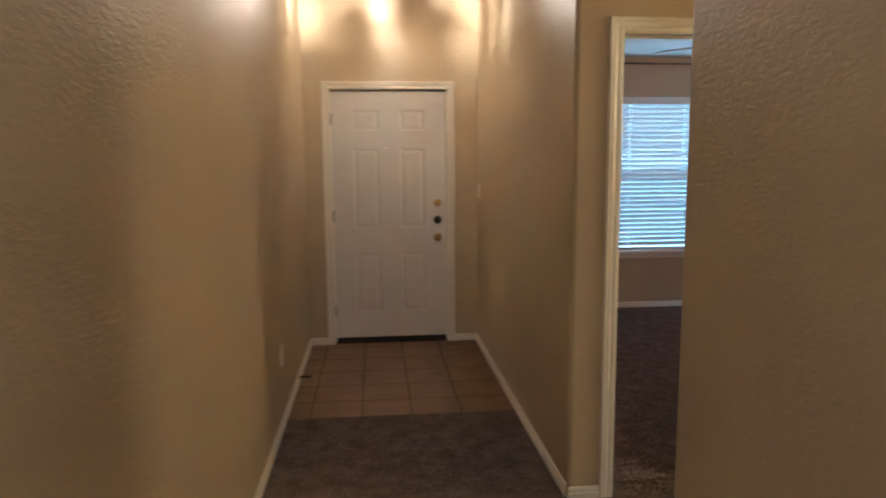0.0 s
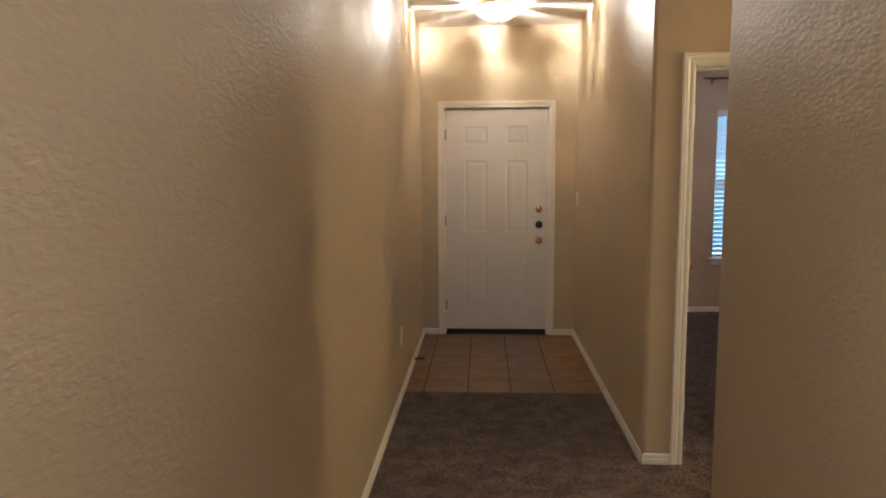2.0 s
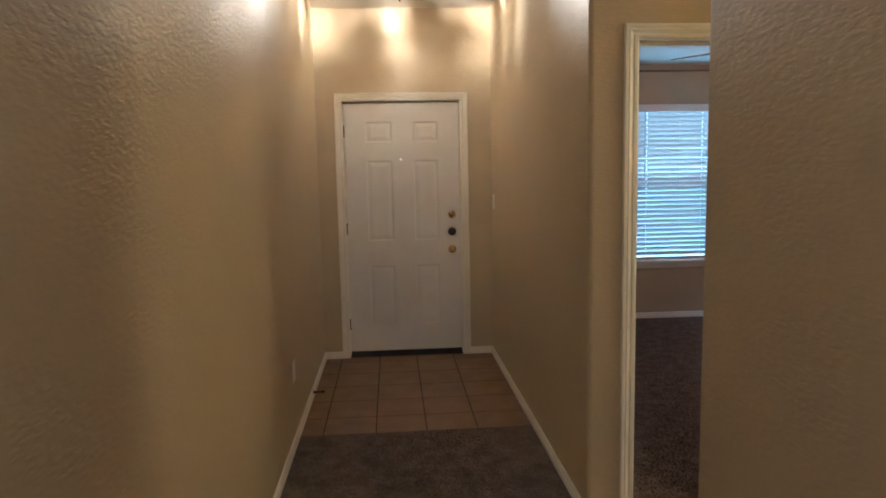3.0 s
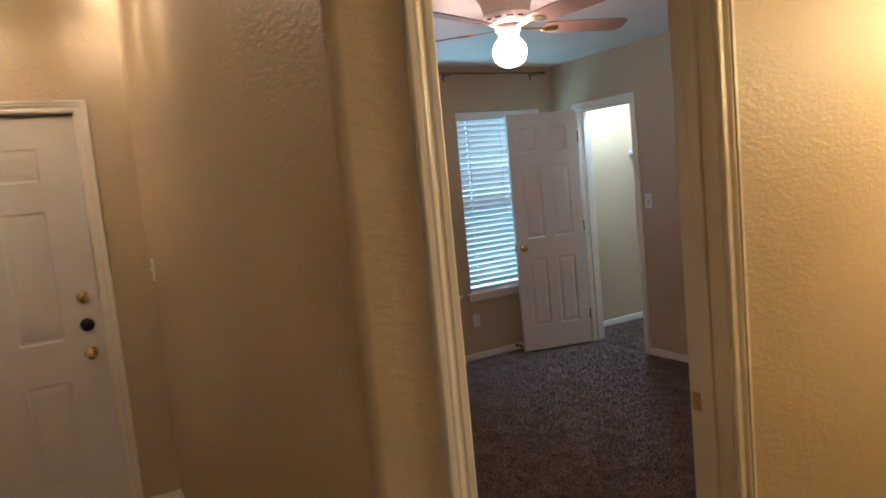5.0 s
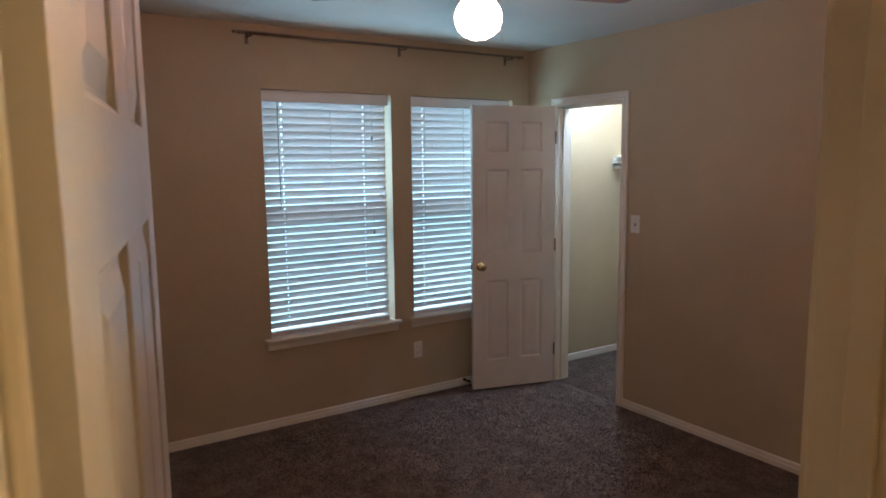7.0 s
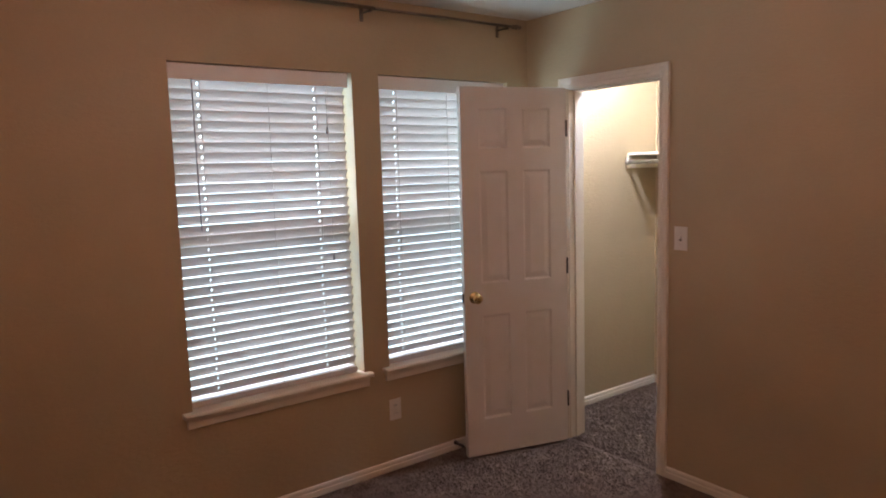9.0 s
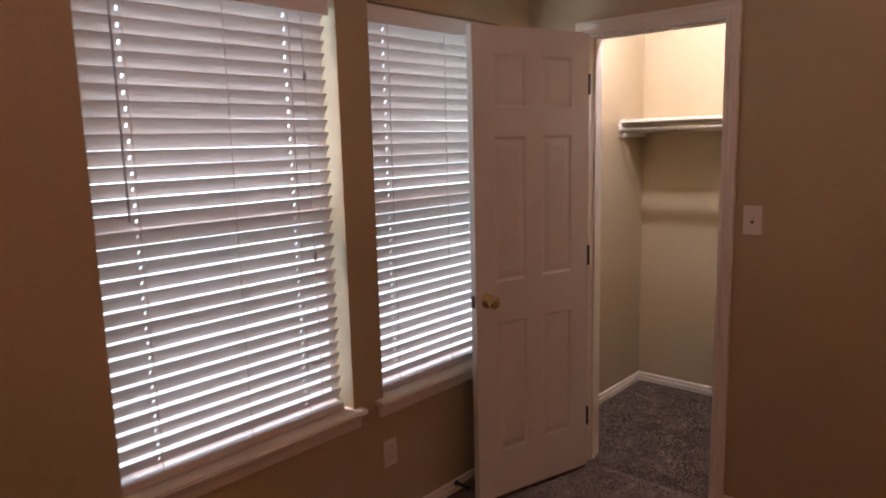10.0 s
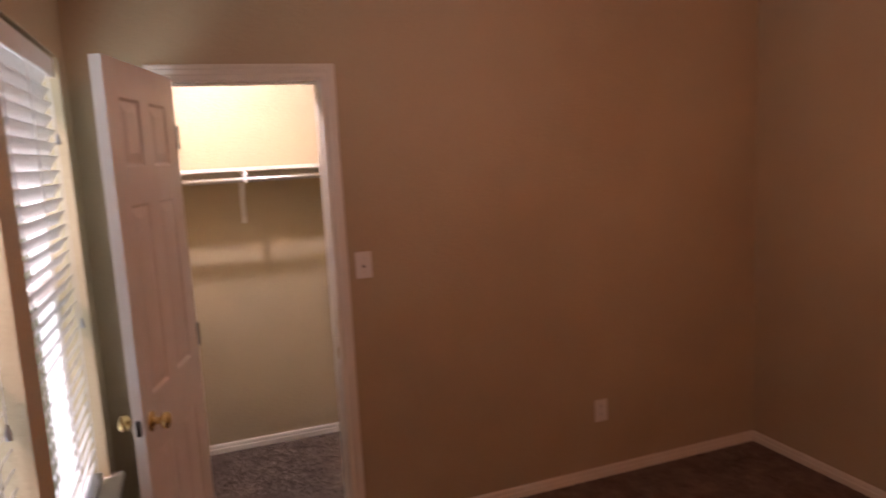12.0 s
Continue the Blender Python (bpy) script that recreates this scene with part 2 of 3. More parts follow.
def lathe(profile, seg=32, cap=True):
    """Turns (radius, height) pairs about z."""
    bm = bmesh.new()
    rings = []
    for r, z in profile:
        if r < 1e-5:
            rings.append([bm.verts.new((0, 0, z))])
        else:
            rings.append([bm.verts.new((r * math.cos(2 * math.pi * i / seg), r * math.sin(2 * math.pi * i / seg), z)) for i in range(seg)])
    for a, b in zip(rings, rings[1:]):
        for i in range(seg):
            j = (i + 1) % seg
            if len(a) == 1 and len(b) == 1:
                continue
            if len(a) == 1:
                bm.faces.new((a[0], b[i], b[j]))
            elif len(b) == 1:
                bm.faces.new((a[i], a[j], b[0]))
            else:
                bm.faces.new((a[i], a[j], b[j], b[i]))
    if cap:
        for r in (rings[0], rings[-1]):
            if len(r) > 1:
                bm.faces.new(r)
    return bm


def tube(p, q, r, seg=12):
    """A round bar from p to q."""
    p, q = Vector(p), Vector(q)
    bm = lathe([(r, 0), (r, (q - p).length)], seg)
    bm.transform(Matrix.Translation(p) @ (q - p).to_track_quat("Z", "Y").to_matrix().to_4x4())
    return bm


CASING = [(0.0, 0.0), (0.0, 0.009), (0.004, 0.011), (0.016, 0.011), (0.019, 0.0075), (0.024, 0.0085), (0.030, 0.012), (0.036, 0.0145), (0.042, 0.0125), (0.045, 0.0165), (0.055, 0.0165), (0.058, 0.013), (0.058, 0.0)]


def casing(x0, x1, h, profile=CASING):
    """Mitred door casing round an opening in the plane y = 0, facing -y."""
    bm = bmesh.new()
    strips = []
    for w, t in profile:
        strips.append([bm.verts.new((x, -t, z)) for x, z in ((x0 - w, 0), (x0 - w, h + w), (x1 + w, h + w), (x1 + w, 0))])
    for a, b in zip(strips, strips[1:]):
        for i in range(3):
            bm.faces.new((a[i], a[i + 1], b[i + 1], b[i]))
    a, b = strips[0], strips[-1]
    for i in range(3):
        bm.faces.new((b[i], b[i + 1], a[i + 1], a[i]))
    for k in (0, 3):
        bm.faces.new([s[k] for s in strips])
    return bm


BASE = [(0, 0), (0.013, 0), (0.013, 0.027), (0.011, 0.030), (0.008, 0.031), (0.008, 0.033), (0.0105, 0.035), (0.0095, 0.046), (0.006, 0.054), (0, 0.056)]


def baseboard(p, q, cut0=0.0, cut1=0.0):
    """Skirting along the floor from p to q, standing proud to the left of that way; cut0, cut1 mitre its ends."""
    p, q = Vector((*p, 0)), Vector((*q, 0))
    d = (q - p).normalized()
    n = Vector((-d.y, d.x, 0))
    bm = bmesh.new()
    a = [bm.verts.new(p + n * t + d * (t * cut0) + Vector((0, 0, z))) for t, z in BASE]
    b = [bm.verts.new(q + n * t - d * (t * cut1) + Vector((0, 0, z))) for t, z in BASE]
    k = len(BASE)
    for i in range(k):
        bm.faces.new((a[i], a[(i + 1) % k], b[(i + 1) % k], b[i]))
    bm.faces.new(a[::-1])
    bm.faces.new(b)
    return tagged(mesh_ob("baseboard", bm, TRIM), "white painted wooden skirting board with stepped top along the wall", "baseboard", kind="structure")


# ---- walls, ceilings, floors ----
R = 0.022
setting("wall_west", box(XL - 0.12, -1.6, 0, XL, YF + 0.15, ZH), WALL, "tan painted hall wall with trowelled plaster texture", "wall")

FX0, FX1, FH = -0.163, 0.753, 2.045
bm = bmesh.new()
add_box(bm, XL, YF, 0, FX0 - 0.02, YF + 0.15, ZH)
add_box(bm, FX1 + 0.02, YF, 0, XR, YF + 0.15, ZH)
add_box(bm, FX0 - 0.02, YF, FH + 0.02, FX1 + 0.02, YF + 0.15, ZH)
setting("wall_front", bm, WALL, "tan painted wall around the front door", "wall")

BX0, BX1, BH = 1.204, 1.955, 2.004
bm = bmesh.new()
add_prism(bm, arc(XR + R, YD + R, R, 180, 270) + [(BX0 - 0.018, YD), (BX0 - 0.018, YD + 0.12), (XR + 0.12, YD + 0.12), (XR + 0.12, YW), (XR, YW)], 0, ZH)
setting("wall_east_far", bm, WALL, "tan painted wall between hall and bedroom with rounded corner", "wall")

bm = bmesh.new()
add_box(bm, BX0 - 0.018, YD, BH + 0.018, BX1 + 0.018, YD + 0.12, ZH)
add_prism(bm, [(BX1 + 0.018, YD), (4.745, YD), (4.745, 3.2), (2.75, 3.2), (2.75, YD + 0.12), (BX1 + 0.018, YD + 0.12)], 0, ZH)
setting("wall_south", bm, WALL, "tan painted wall around the bedroom doorway", "wall")

YN = 1.668
bm = bmesh.new()
add_prism(bm, [(XR, -1.6)] + [(XR + 0.12, -1.6), (XR + 0.12, YN - 0.12), (3.6, YN - 0.12), (3.6, YN)] + arc(XR + R, YN - R, R, 90, 180), 0, ZH)
setting("wall_east_near", bm, WALL, "tan painted hall wall with rounded plaster corner", "wall")
# recess end is unseen: closed here, with its added lamp on this wall
setting("wall_alcove", box(3.6, YN - 0.12, 0, 3.72, YD, ZH), WALL, "tan painted unseen end wall, assumed to close the hall recess", "wall")

# unseen room, assumed behind the hall to close off its open end
bm = bmesh.new()
add_box(bm, -3.6, -1.6, 0, XL - 0.12, -1.48, ZH)
add_box(bm, XR + 0.12, -1.6, 0, 3.2, -1.48, ZH)
add_box(bm, -3.72, -5.2, 0, -3.6, -1.48, ZH)
add_box(bm, 3.2, -5.2, 0, 3.32, -1.48, ZH)
add_box(bm, -3.72, -5.32, 0, 3.32, -5.2, ZH)
setting("wall_living", bm, WALL, "plain tan walls of the unseen room assumed behind the hall", "wall")

WX = [(2.559, 3.433), (3.586, 4.46)]
WZ0, WZ1, WT = 0.555, 2.094, 0.16
bm = bmesh.new()
for a, b in ((XR, WX[0][0]), (WX[0][1], WX[1][0]), (WX[1][1], 6.05)):
    add_box(bm, a, YW, 0, b, YW + WT, ZH)
for a, b in WX:
    add_box(bm, a, YW, 0, b, YW + WT, WZ0)
    add_box(bm, a, YW, WZ1, b, YW + WT, ZH)
setting("wall_window", bm, WALL, "tan painted bedroom wall with two window openings", "wall")

CY0, CY1, CH = 5.518, 6.115, 2.026
bm = bmesh.new()
add_box(bm, XC, 3.2, 0, XC + 0.12, CY0 - 0.018, ZH)
add_box(bm, XC, CY1 + 0.018, 0, XC + 0.12, YW, ZH)
add_box(bm, XC, CY0 - 0.018, CH + 0.018, XC + 0.12, CY1 + 0.018, ZH)
setting("wall_closet", bm, WALL, "tan painted bedroom wall with a closet doorway", "wall")
XB = 5.869
bm = bmesh.new()
add_box(bm, XB, 4.5, 0, XB + 0.12, YW, ZH)
add_box(bm, XC + 0.12, 4.38, 0, XB + 0.12, 4.5, ZH)
setting("wall_closet_inner", bm, WALL, "cream tan painted walls inside the closet", "wall")

setting("ceiling_hall", add_box(box(XL - 0.12, -1.6, ZH, 3.72, YD + 0.12, ZH + 0.1), XL - 0.12, YD + 0.12, ZH, XR + 0.12, YF + 0.15, ZH + 0.1), CEIL_HALL, "off-white textured hall ceiling", "ceiling")
setting("ceiling_living", box(-3.72, -5.32, ZH, 3.32, -1.6, ZH + 0.1), CEIL_HALL, "off-white ceiling of the unseen room assumed behind the hall", "ceiling")
bm = box(XR + 0.12, YD + 0.12, ZB, XC, YW, ZB + 0.1)
setting("ceiling_bedroom", bm, CEIL, "off-white textured bedroom ceiling", "ceiling")
setting("ceiling_closet", box(XC + 0.12, 4.5, ZB, XB, YW, ZB + 0.1), CEIL, "off-white closet ceiling", "ceiling")
setting("roof_slab", box(-3.8, -5.4, ZH + 0.11, 6.2, YW + 0.5, ZH + 0.2), CEIL, "plain roof over the house", "roof")

TY = 3.775
setting("ground", box(-60, YW - 14, -0.45, 60, 80, -0.35), GROUND, "short green lawn outside the windows", "ground")
bm = bmesh.new()
add_box(bm, -3.72, -5.32, -0.1, 3.32, -1.6, 0)
add_box(bm, XL - 0.12, -1.6, -0.1, 3.72, YD, 0)
add_box(bm, XL - 0.12, YD, -0.1, XR, TY, 0)
setting("floor_hall", bm, CARPET, "brown cut-pile carpet on the hall floor", "carpet")
setting("floor_bedroom", box(XR, YD, -0.1, 6.05, YW + WT, 0), CARPET, "brown cut-pile carpet on the bedroom floor", "carpet")
floor_tiles = setting("floor_tiles", box(XL - 0.12, TY, -0.1, XR, YF + 0.15, -0.003), GROUT, "dark grouted floor bed under brown ceramic tiles", "tile floor")

# ---- skirting boards ----
baseboard((XL, YF), (XL, -1.6), 1, 0)
baseboard((FX0 - 0.063, YF), (XL, YF), 0, 1)
baseboard((XR, YF), (FX1 + 0.063, YF), 1, 0)
baseboard((XR, YD + R), (XR, YF), -1, 1)
baseboard((BX0 - 0.06, YD), (XR + R * 0.3, YD), 0, -1)
baseboard((3.6, YD), (BX1 + 0.06, YD), 1, 0)
baseboard((XR, -1.6), (XR, YN - R), 0, -1)
baseboard((XR + R * 0.3, YN), (3.6, YN), -1, 1)
baseboard((XC, YW), (XR + 0.12, YW), 1, 1)
baseboard((XR + 0.12, YW), (XR + 0.12, YD + 0.12), 1, 1)
baseboard((XC, CY1 + 0.06), (XC, YW), 0, 1)
baseboard((XC, 3.2), (XC, CY0 - 0.06), 1, 0)
baseboard((2.75, 3.2), (XC, 3.2), -1, 1)
baseboard((2.75, YD + 0.12), (2.75, 3.2), 1, -1)
baseboard((BX1 + 0.06, YD + 0.12), (2.75, YD + 0.12), 0, 1)
baseboard((XB, YW), (XC + 0.12, YW), 1, 1)
baseboard((XB, 4.5), (XB, YW), 1, 1)


# ---- doorways ----
def doorway(name, m, width, height, depth, label, stop_at, both=True, hinges=(), strike=None):
    """Jambs, stops and casings of an opening; local x along it, y through the wall, casing on -y."""
    t = 0.018
    d = thing(name, m, label, "door frame", kind="structure")
    part("jamb", box(-t, 0, 0, 0, depth, height, 0.0015), TRIM, d)
    part("jamb", box(width, 0, 0, width + t, depth, height, 0.0015), TRIM, d)
    part("head_jamb", box(-t, 0, height, width + t, depth, height + t, 0.0015), TRIM, d)
    if stop_at is not None:
        s0, s1 = stop_at
        part("door_stop", box(0, s0, 0, 0.011, s1, height, 0.003), TRIM, d)
        part("door_stop", box(width - 0.011, s0, 0, width, s1, height, 0.003), TRIM, d)
        part("door_stop", box(0.011, s0, height - 0.011, width - 0.011, s1, height, 0.003), TRIM, d)
    part("casing", casing(-0.006, width + 0.006, height + 0.006), TRIM, d)
    if both:
        bm = casing(-0.006, width + 0.006, height + 0.006)
        bm.transform(Matrix.Translation((width, depth, 0)) @ Matrix.Rotation(math.pi, 4, "Z"))
        part("casing", bm, TRIM, d)
    if strike is not None:
        x, y, z = strike
        part("strike_plate", box(x - 0.002, y - 0.014, z - 0.024, x + 0.0015, y + 0.010, z + 0.024, 0.0008), BRASS, d, "small brass strike plate")
    return d


doorway("door_frame_front", pose(FX0, YF, 0), FX1 - FX0, FH, 0.15, "white painted frame around the closed front door", (0.068, 0.095), both=False)
doorway("door_frame_bedroom", pose(BX0, YD, 0), BX1 - BX0, BH, 0.12, "white painted open doorway into the bedroom", (0.045, 0.08), strike=(BX1 - BX0, 0.105, 0.93))
doorway("door_frame_closet", pose(XC, CY1, 0, 0, 0, -90), CY1 - CY0, CH, 0.12, "white painted closet doorway in the bedroom wall", (0.04, 0.07), strike=(CY1 - CY0, 0.018, 0.86))


# ---- doors ----
def leaf_face(bm, w, h, y, panels, hole=None):
    """One face of a door leaf with its panel openings left free."""
    xs = sorted({0, w, *[v for p in panels for v in p[:2]], *(hole[:2] if hole else ())})
    zs = sorted({0, h, *[v for p in panels for v in p[2:]], *(hole[2:] if hole else ())})
    grid = {(x, z): bm.verts.new((x, y, z)) for x in xs for z in zs}
    for x0, x1 in zip(xs, xs[1:]):
        for z0, z1 in zip(zs, zs[1:]):
            cx, cz = (x0 + x1) / 2, (z0 + z1) / 2
            if any(p[0] < cx < p[1] and p[2] < cz < p[3] for p in panels):
                continue
            if hole and hole[0] < cx < hole[1] and hole[2] < cz < hole[3]:
                continue
            bm.faces.new((grid[x0, z0], grid[x1, z0], grid[x1, z1], grid[x0, z1]))
    return xs, zs, grid


def raised_panel(x0, x1, z0, z1, y, s, deep=1.0):
    """A moulded panel: a cove down, a groove, and a bevel up to a raised field. s: the side it faces."""
    bm = bmesh.new()
    rings = []
    for inset, depth in ((0, 0), (0.004, 0.0015), (0.011, 0.0085), (0.016, 0.0085), (0.021, 0.0075), (0.044, 0.0015)):
        rings.append([bm.verts.new((x, y - s * depth * deep, z)) for x, z in ((x0 + inset, z0 + inset), (x1 - inset, z0 + inset), (x1 - inset, z1 - inset), (x0 + inset, z1 - inset))])
    for a, b in zip(rings, rings[1:]):
        for i in range(4):
            bm.faces.new((a[i], a[(i + 1) % 4], b[(i + 1) % 4], b[i]))
    bm.faces.new(rings[-1])
    return bm


def knob(parent, m, material, name="doorknob", label="round polished brass doorknob"):
    """A knob that points along local z."""
    k = part(name, lathe([(0.0, 0), (0.032, 0), (0.033, 0.003), (0.030, 0.007), (0.018, 0.010), (0.012, 0.014), (0.011, 0.026), (0.014, 0.031), (0.023, 0.036), (0.0275, 0.045), (0.0265, 0.054), (0.019, 0.060), (0.009, 0.0625), (0, 0.0615)], 28), material, parent, label, True)
    k.matrix_local = m
    return k


def door_leaf(name, m, w, h, t, cols, rows, paint, label, hinge_x, hole=None, deep=1.0, hinge=BRONZE, hinge_label="dark bronze butt hinge"):
    d = thing(name, m, label, "door")
    panels = [(a, b, c, e) for a, b in cols for c, e in rows]
    bm = bmesh.new()
    f = leaf_face(bm, w, h, 0, panels, hole)
    b = leaf_face(bm, w, h, t, panels, hole)
    fx, fz, fg = f
    bg = b[2]
    for a, c in zip(fx, fx[1:]):
        for z in (0, h):
            bm.faces.new((fg[a, z], fg[c, z], bg[c, z], bg[a, z]))
    for a, c in zip(fz, fz[1:]):
        for x in (0, w):
            bm.faces.new((fg[x, a], fg[x, c], bg[x, c], bg[x, a]))
    if hole:
        hx0, hx1, hz0, hz1 = hole
        cs = ((hx0, hz0), (hx1, hz0), (hx1, hz1), (hx0, hz1))
        for p, q in zip(cs, cs[1:] + cs[:1]):
            bm.faces.new((fg[p], fg[q], bg[q], bg[p]))
    part("slab", bm, paint, d)
    for p in panels:
        part("panel", raised_panel(*p, 0, -1, deep), paint, d)
        part("panel", raised_panel(*p, t, 1, deep), paint, d)
    for z in (0.25, h / 2 + 0.02, h - 0.22):
        hg = part("hinge", tube((hinge_x, -0.004, z - 0.045), (hinge_x, -0.004, z + 0.045), 0.0055, 10), hinge, d, hinge_label)
        part("hinge_leaf", box(hinge_x - 0.002, 0.002, z - 0.044, hinge_x + 0.0015, t - 0.004, z + 0.044), hinge, hg)
    return d


DW = 0.908
COLS = [(0.166, 0.376), (0.538, 0.738)]
front = door_leaf("door_front", pose(-0.159, YF + 0.022, 0.022), DW, 2.015, 0.044, COLS, [(0.236, 0.725), (0.925, 1.565), (1.705, 1.868)], STEEL_DOOR, "closed white six-panel front door with brass locks", -0.001, (0.436, 0.448, 1.566, 1.578), 0.6)
knob(front, pose(DW - 0.068, 0, 0.844, 90), BRASS)
part("deadbolt", lathe([(0, 0), (0.031, 0), (0.031, 0.004), (0.026, 0.012), (0.016, 0.014), (0.014, 0.02), (0, 0.021)], 24), BRASS, front, "round brass deadbolt", True).matrix_local = pose(DW - 0.068, 0, 1.127, 90)
part("thumb_turn", box(-0.004, -0.014, 0.018, 0.004, 0.014, 0.032, 0.002), BRASS, front).matrix_local = pose(DW - 0.068, 0, 1.127, 90)
part("deadbolt", lathe([(0, 0), (0.033, 0), (0.033, 0.006), (0.029, 0.013), (0.0, 0.0145)], 24), BRONZE, front, "round dark bronze deadbolt cover", True).matrix_local = pose(DW - 0.068, 0, 0.988, 90)
for z in (0.844, 1.127):
    part("latch_plate", box(DW - 0.0015, 0.008, z - 0.028, DW + 0.0015, 0.036, z + 0.028), BRASS, front)
part("door_sweep", box(0.002, -0.006, -0.02, DW - 0.002, 0.0, 0.026, 0.002), RUBBER, front, "black rubber door sweep")
bm = lathe([(0.0075, 0), (0.0115, 0), (0.0115, 0.003), (0.0075, 0.004), (0.0075, 0)], 20, cap=False)
part("peephole", bm, BRASS, front, "small brass peephole ring", True).matrix_local = pose(0.442, 0, 1.572, 90)
setting("threshold", box(FX0, YF + 0.012, -0.004, FX1, YF + 0.15, 0.012, 0.003), BRONZE, "dark metal threshold under the front door", "threshold")

# bedroom door, swung into the room
BL = door_leaf("door_bedroom", pose(1.2375, 2.827, 0.018, 0, 0, 90 - 13.4), 0.742, 1.995, 0.035, [(0.115, 0.33), (0.43, 0.645)], [(0.21, 0.80), (0.97, 1.57), (1.69, 1.90)], DOOR, "open white six-panel interior bedroom door", 0.0, hinge=TRIM, hinge_label="butt hinge painted over white")
knob(BL, pose(0.682, 0, 0.90, 90), BRASS)
knob(BL, pose(0.682, 0.035, 0.90, -90), BRASS)

# closet door, swung open in front of the second window
CW = 0.632
CL = door_leaf("door_closet", pose(3.965, 6.260, 0.018, 0, 0, -15.9), CW, 2.015, 0.035, [(0.100, 0.272), (0.360, 0.532)], [(0.205, 0.79), (0.965, 1.575), (1.69, 1.905)], DOOR, "open white six-panel closet door with brass knob", CW)
knob(CL, pose(0.058, 0, 0.895, 90), BRASS)
knob(CL, pose(0.058, 0.035, 0.895, -90), BRASS)
part("latch", box(-0.006, 0.010, 0.87, 0.0, 0.024, 0.92, 0.001), BRONZE, CL, "dark latch bolt in the door edge")


# ---- windows, sills and blinds ----
def screen_mat():
    """Fine grey insect mesh: more holes than thread."""
    m, nt, b = node_mat("insect_screen_mesh", (0.09, 0.09, 0.095), 0.6)
    tr = nt.nodes.new("ShaderNodeBsdfTransparent")
    mx = nt.nodes.new("ShaderNodeMixShader")
    nt.links.new(ramp(nt, noise_node(nt, coords(nt), 9, 2), [(0.3, (0.76,) * 3), (0.7, (0.82,) * 3)]), mx.inputs[0])
    nt.links.new(b.outputs[0], mx.inputs[1])
    nt.links.new(tr.outputs[0], mx.inputs[2])
    nt.links.new(mx.outputs[0], nt.nodes["Material Output"].inputs[0])
    return m


SCREEN = screen_mat()


def window(name, x0, x1):
    w = thing(name, pose(x0, YW + 0.10, WZ0), "white vinyl single-hung bedroom window behind blinds", "window", kind="structure")
    W, H, f, d = x1 - x0, WZ1 - WZ0, 0.024, 0.06
    part("window_frame", box(0, 0, 0, f, d, H, 0.003), VINYL, w)
    part("window_frame", box(W - f, 0, 0, W, d, H, 0.003), VINYL, w)
    part("window_frame", box(f, 0, 0, W - f, d, f + 0.02, 0.003), VINYL, w)
    part("window_frame", box(f, 0, H - f, W - f, d, H, 0.003), VINYL, w)
    part("meeting_rail", box(f, 0.005, H / 2 - 0.03, W - f, d - 0.01, H / 2 + 0.03, 0.003), VINYL, w)
    for z0, z1, y in ((f, H / 2 - 0.03, 0.02), (H / 2 + 0.03, H - f, 0.035)):
        p = part("pane", box(f - 0.004, y, z0 - 0.004, W - f + 0.004, y + 0.004, z1 + 0.004), GLASS, w)
        p.visible_shadow = False
    part("insect_screen", box(f, d - 0.006, f, W - f, d - 0.005, H / 2 - 0.02), SCREEN, w, "grey mesh insect screen over the lower sash")
    return w


def sill(x0, x1):
    s = thing("window_sill", pose(0, 0, 0), "white painted wooden window sill with apron below", "window sill", kind="structure")
    bm = bmesh.new()
    add_prism(bm, [(x0 - 0.045, YW), (x0 - 0.045, YW - 0.048), (x1 + 0.035, YW - 0.048), (x1 + 0.035, YW), (x1, YW), (x1, YW + 0.1), (x0, YW + 0.1), (x0, YW)], WZ0, WZ0 + 0.02)
    bmesh.ops.bevel(bm, geom=[e for e in bm.edges if all(v.co.y < YW - 0.04 for v in e.verts)], offset=0.006, segments=3, affect="EDGES")
    part("stool", bm, TRIM, s)
    bm = box(x0 - 0.028, YW - 0.018, WZ0 - 0.052, x1 + 0.02, YW, WZ0 - 0.002, 0.002)
    part("apron", bm, TRIM, s)
    part("apron_bead", box(x0 - 0.028, YW - 0.026, WZ0 - 0.018, x1 + 0.02, YW - 0.018, WZ0 - 0.002, 0.003), TRIM, s)


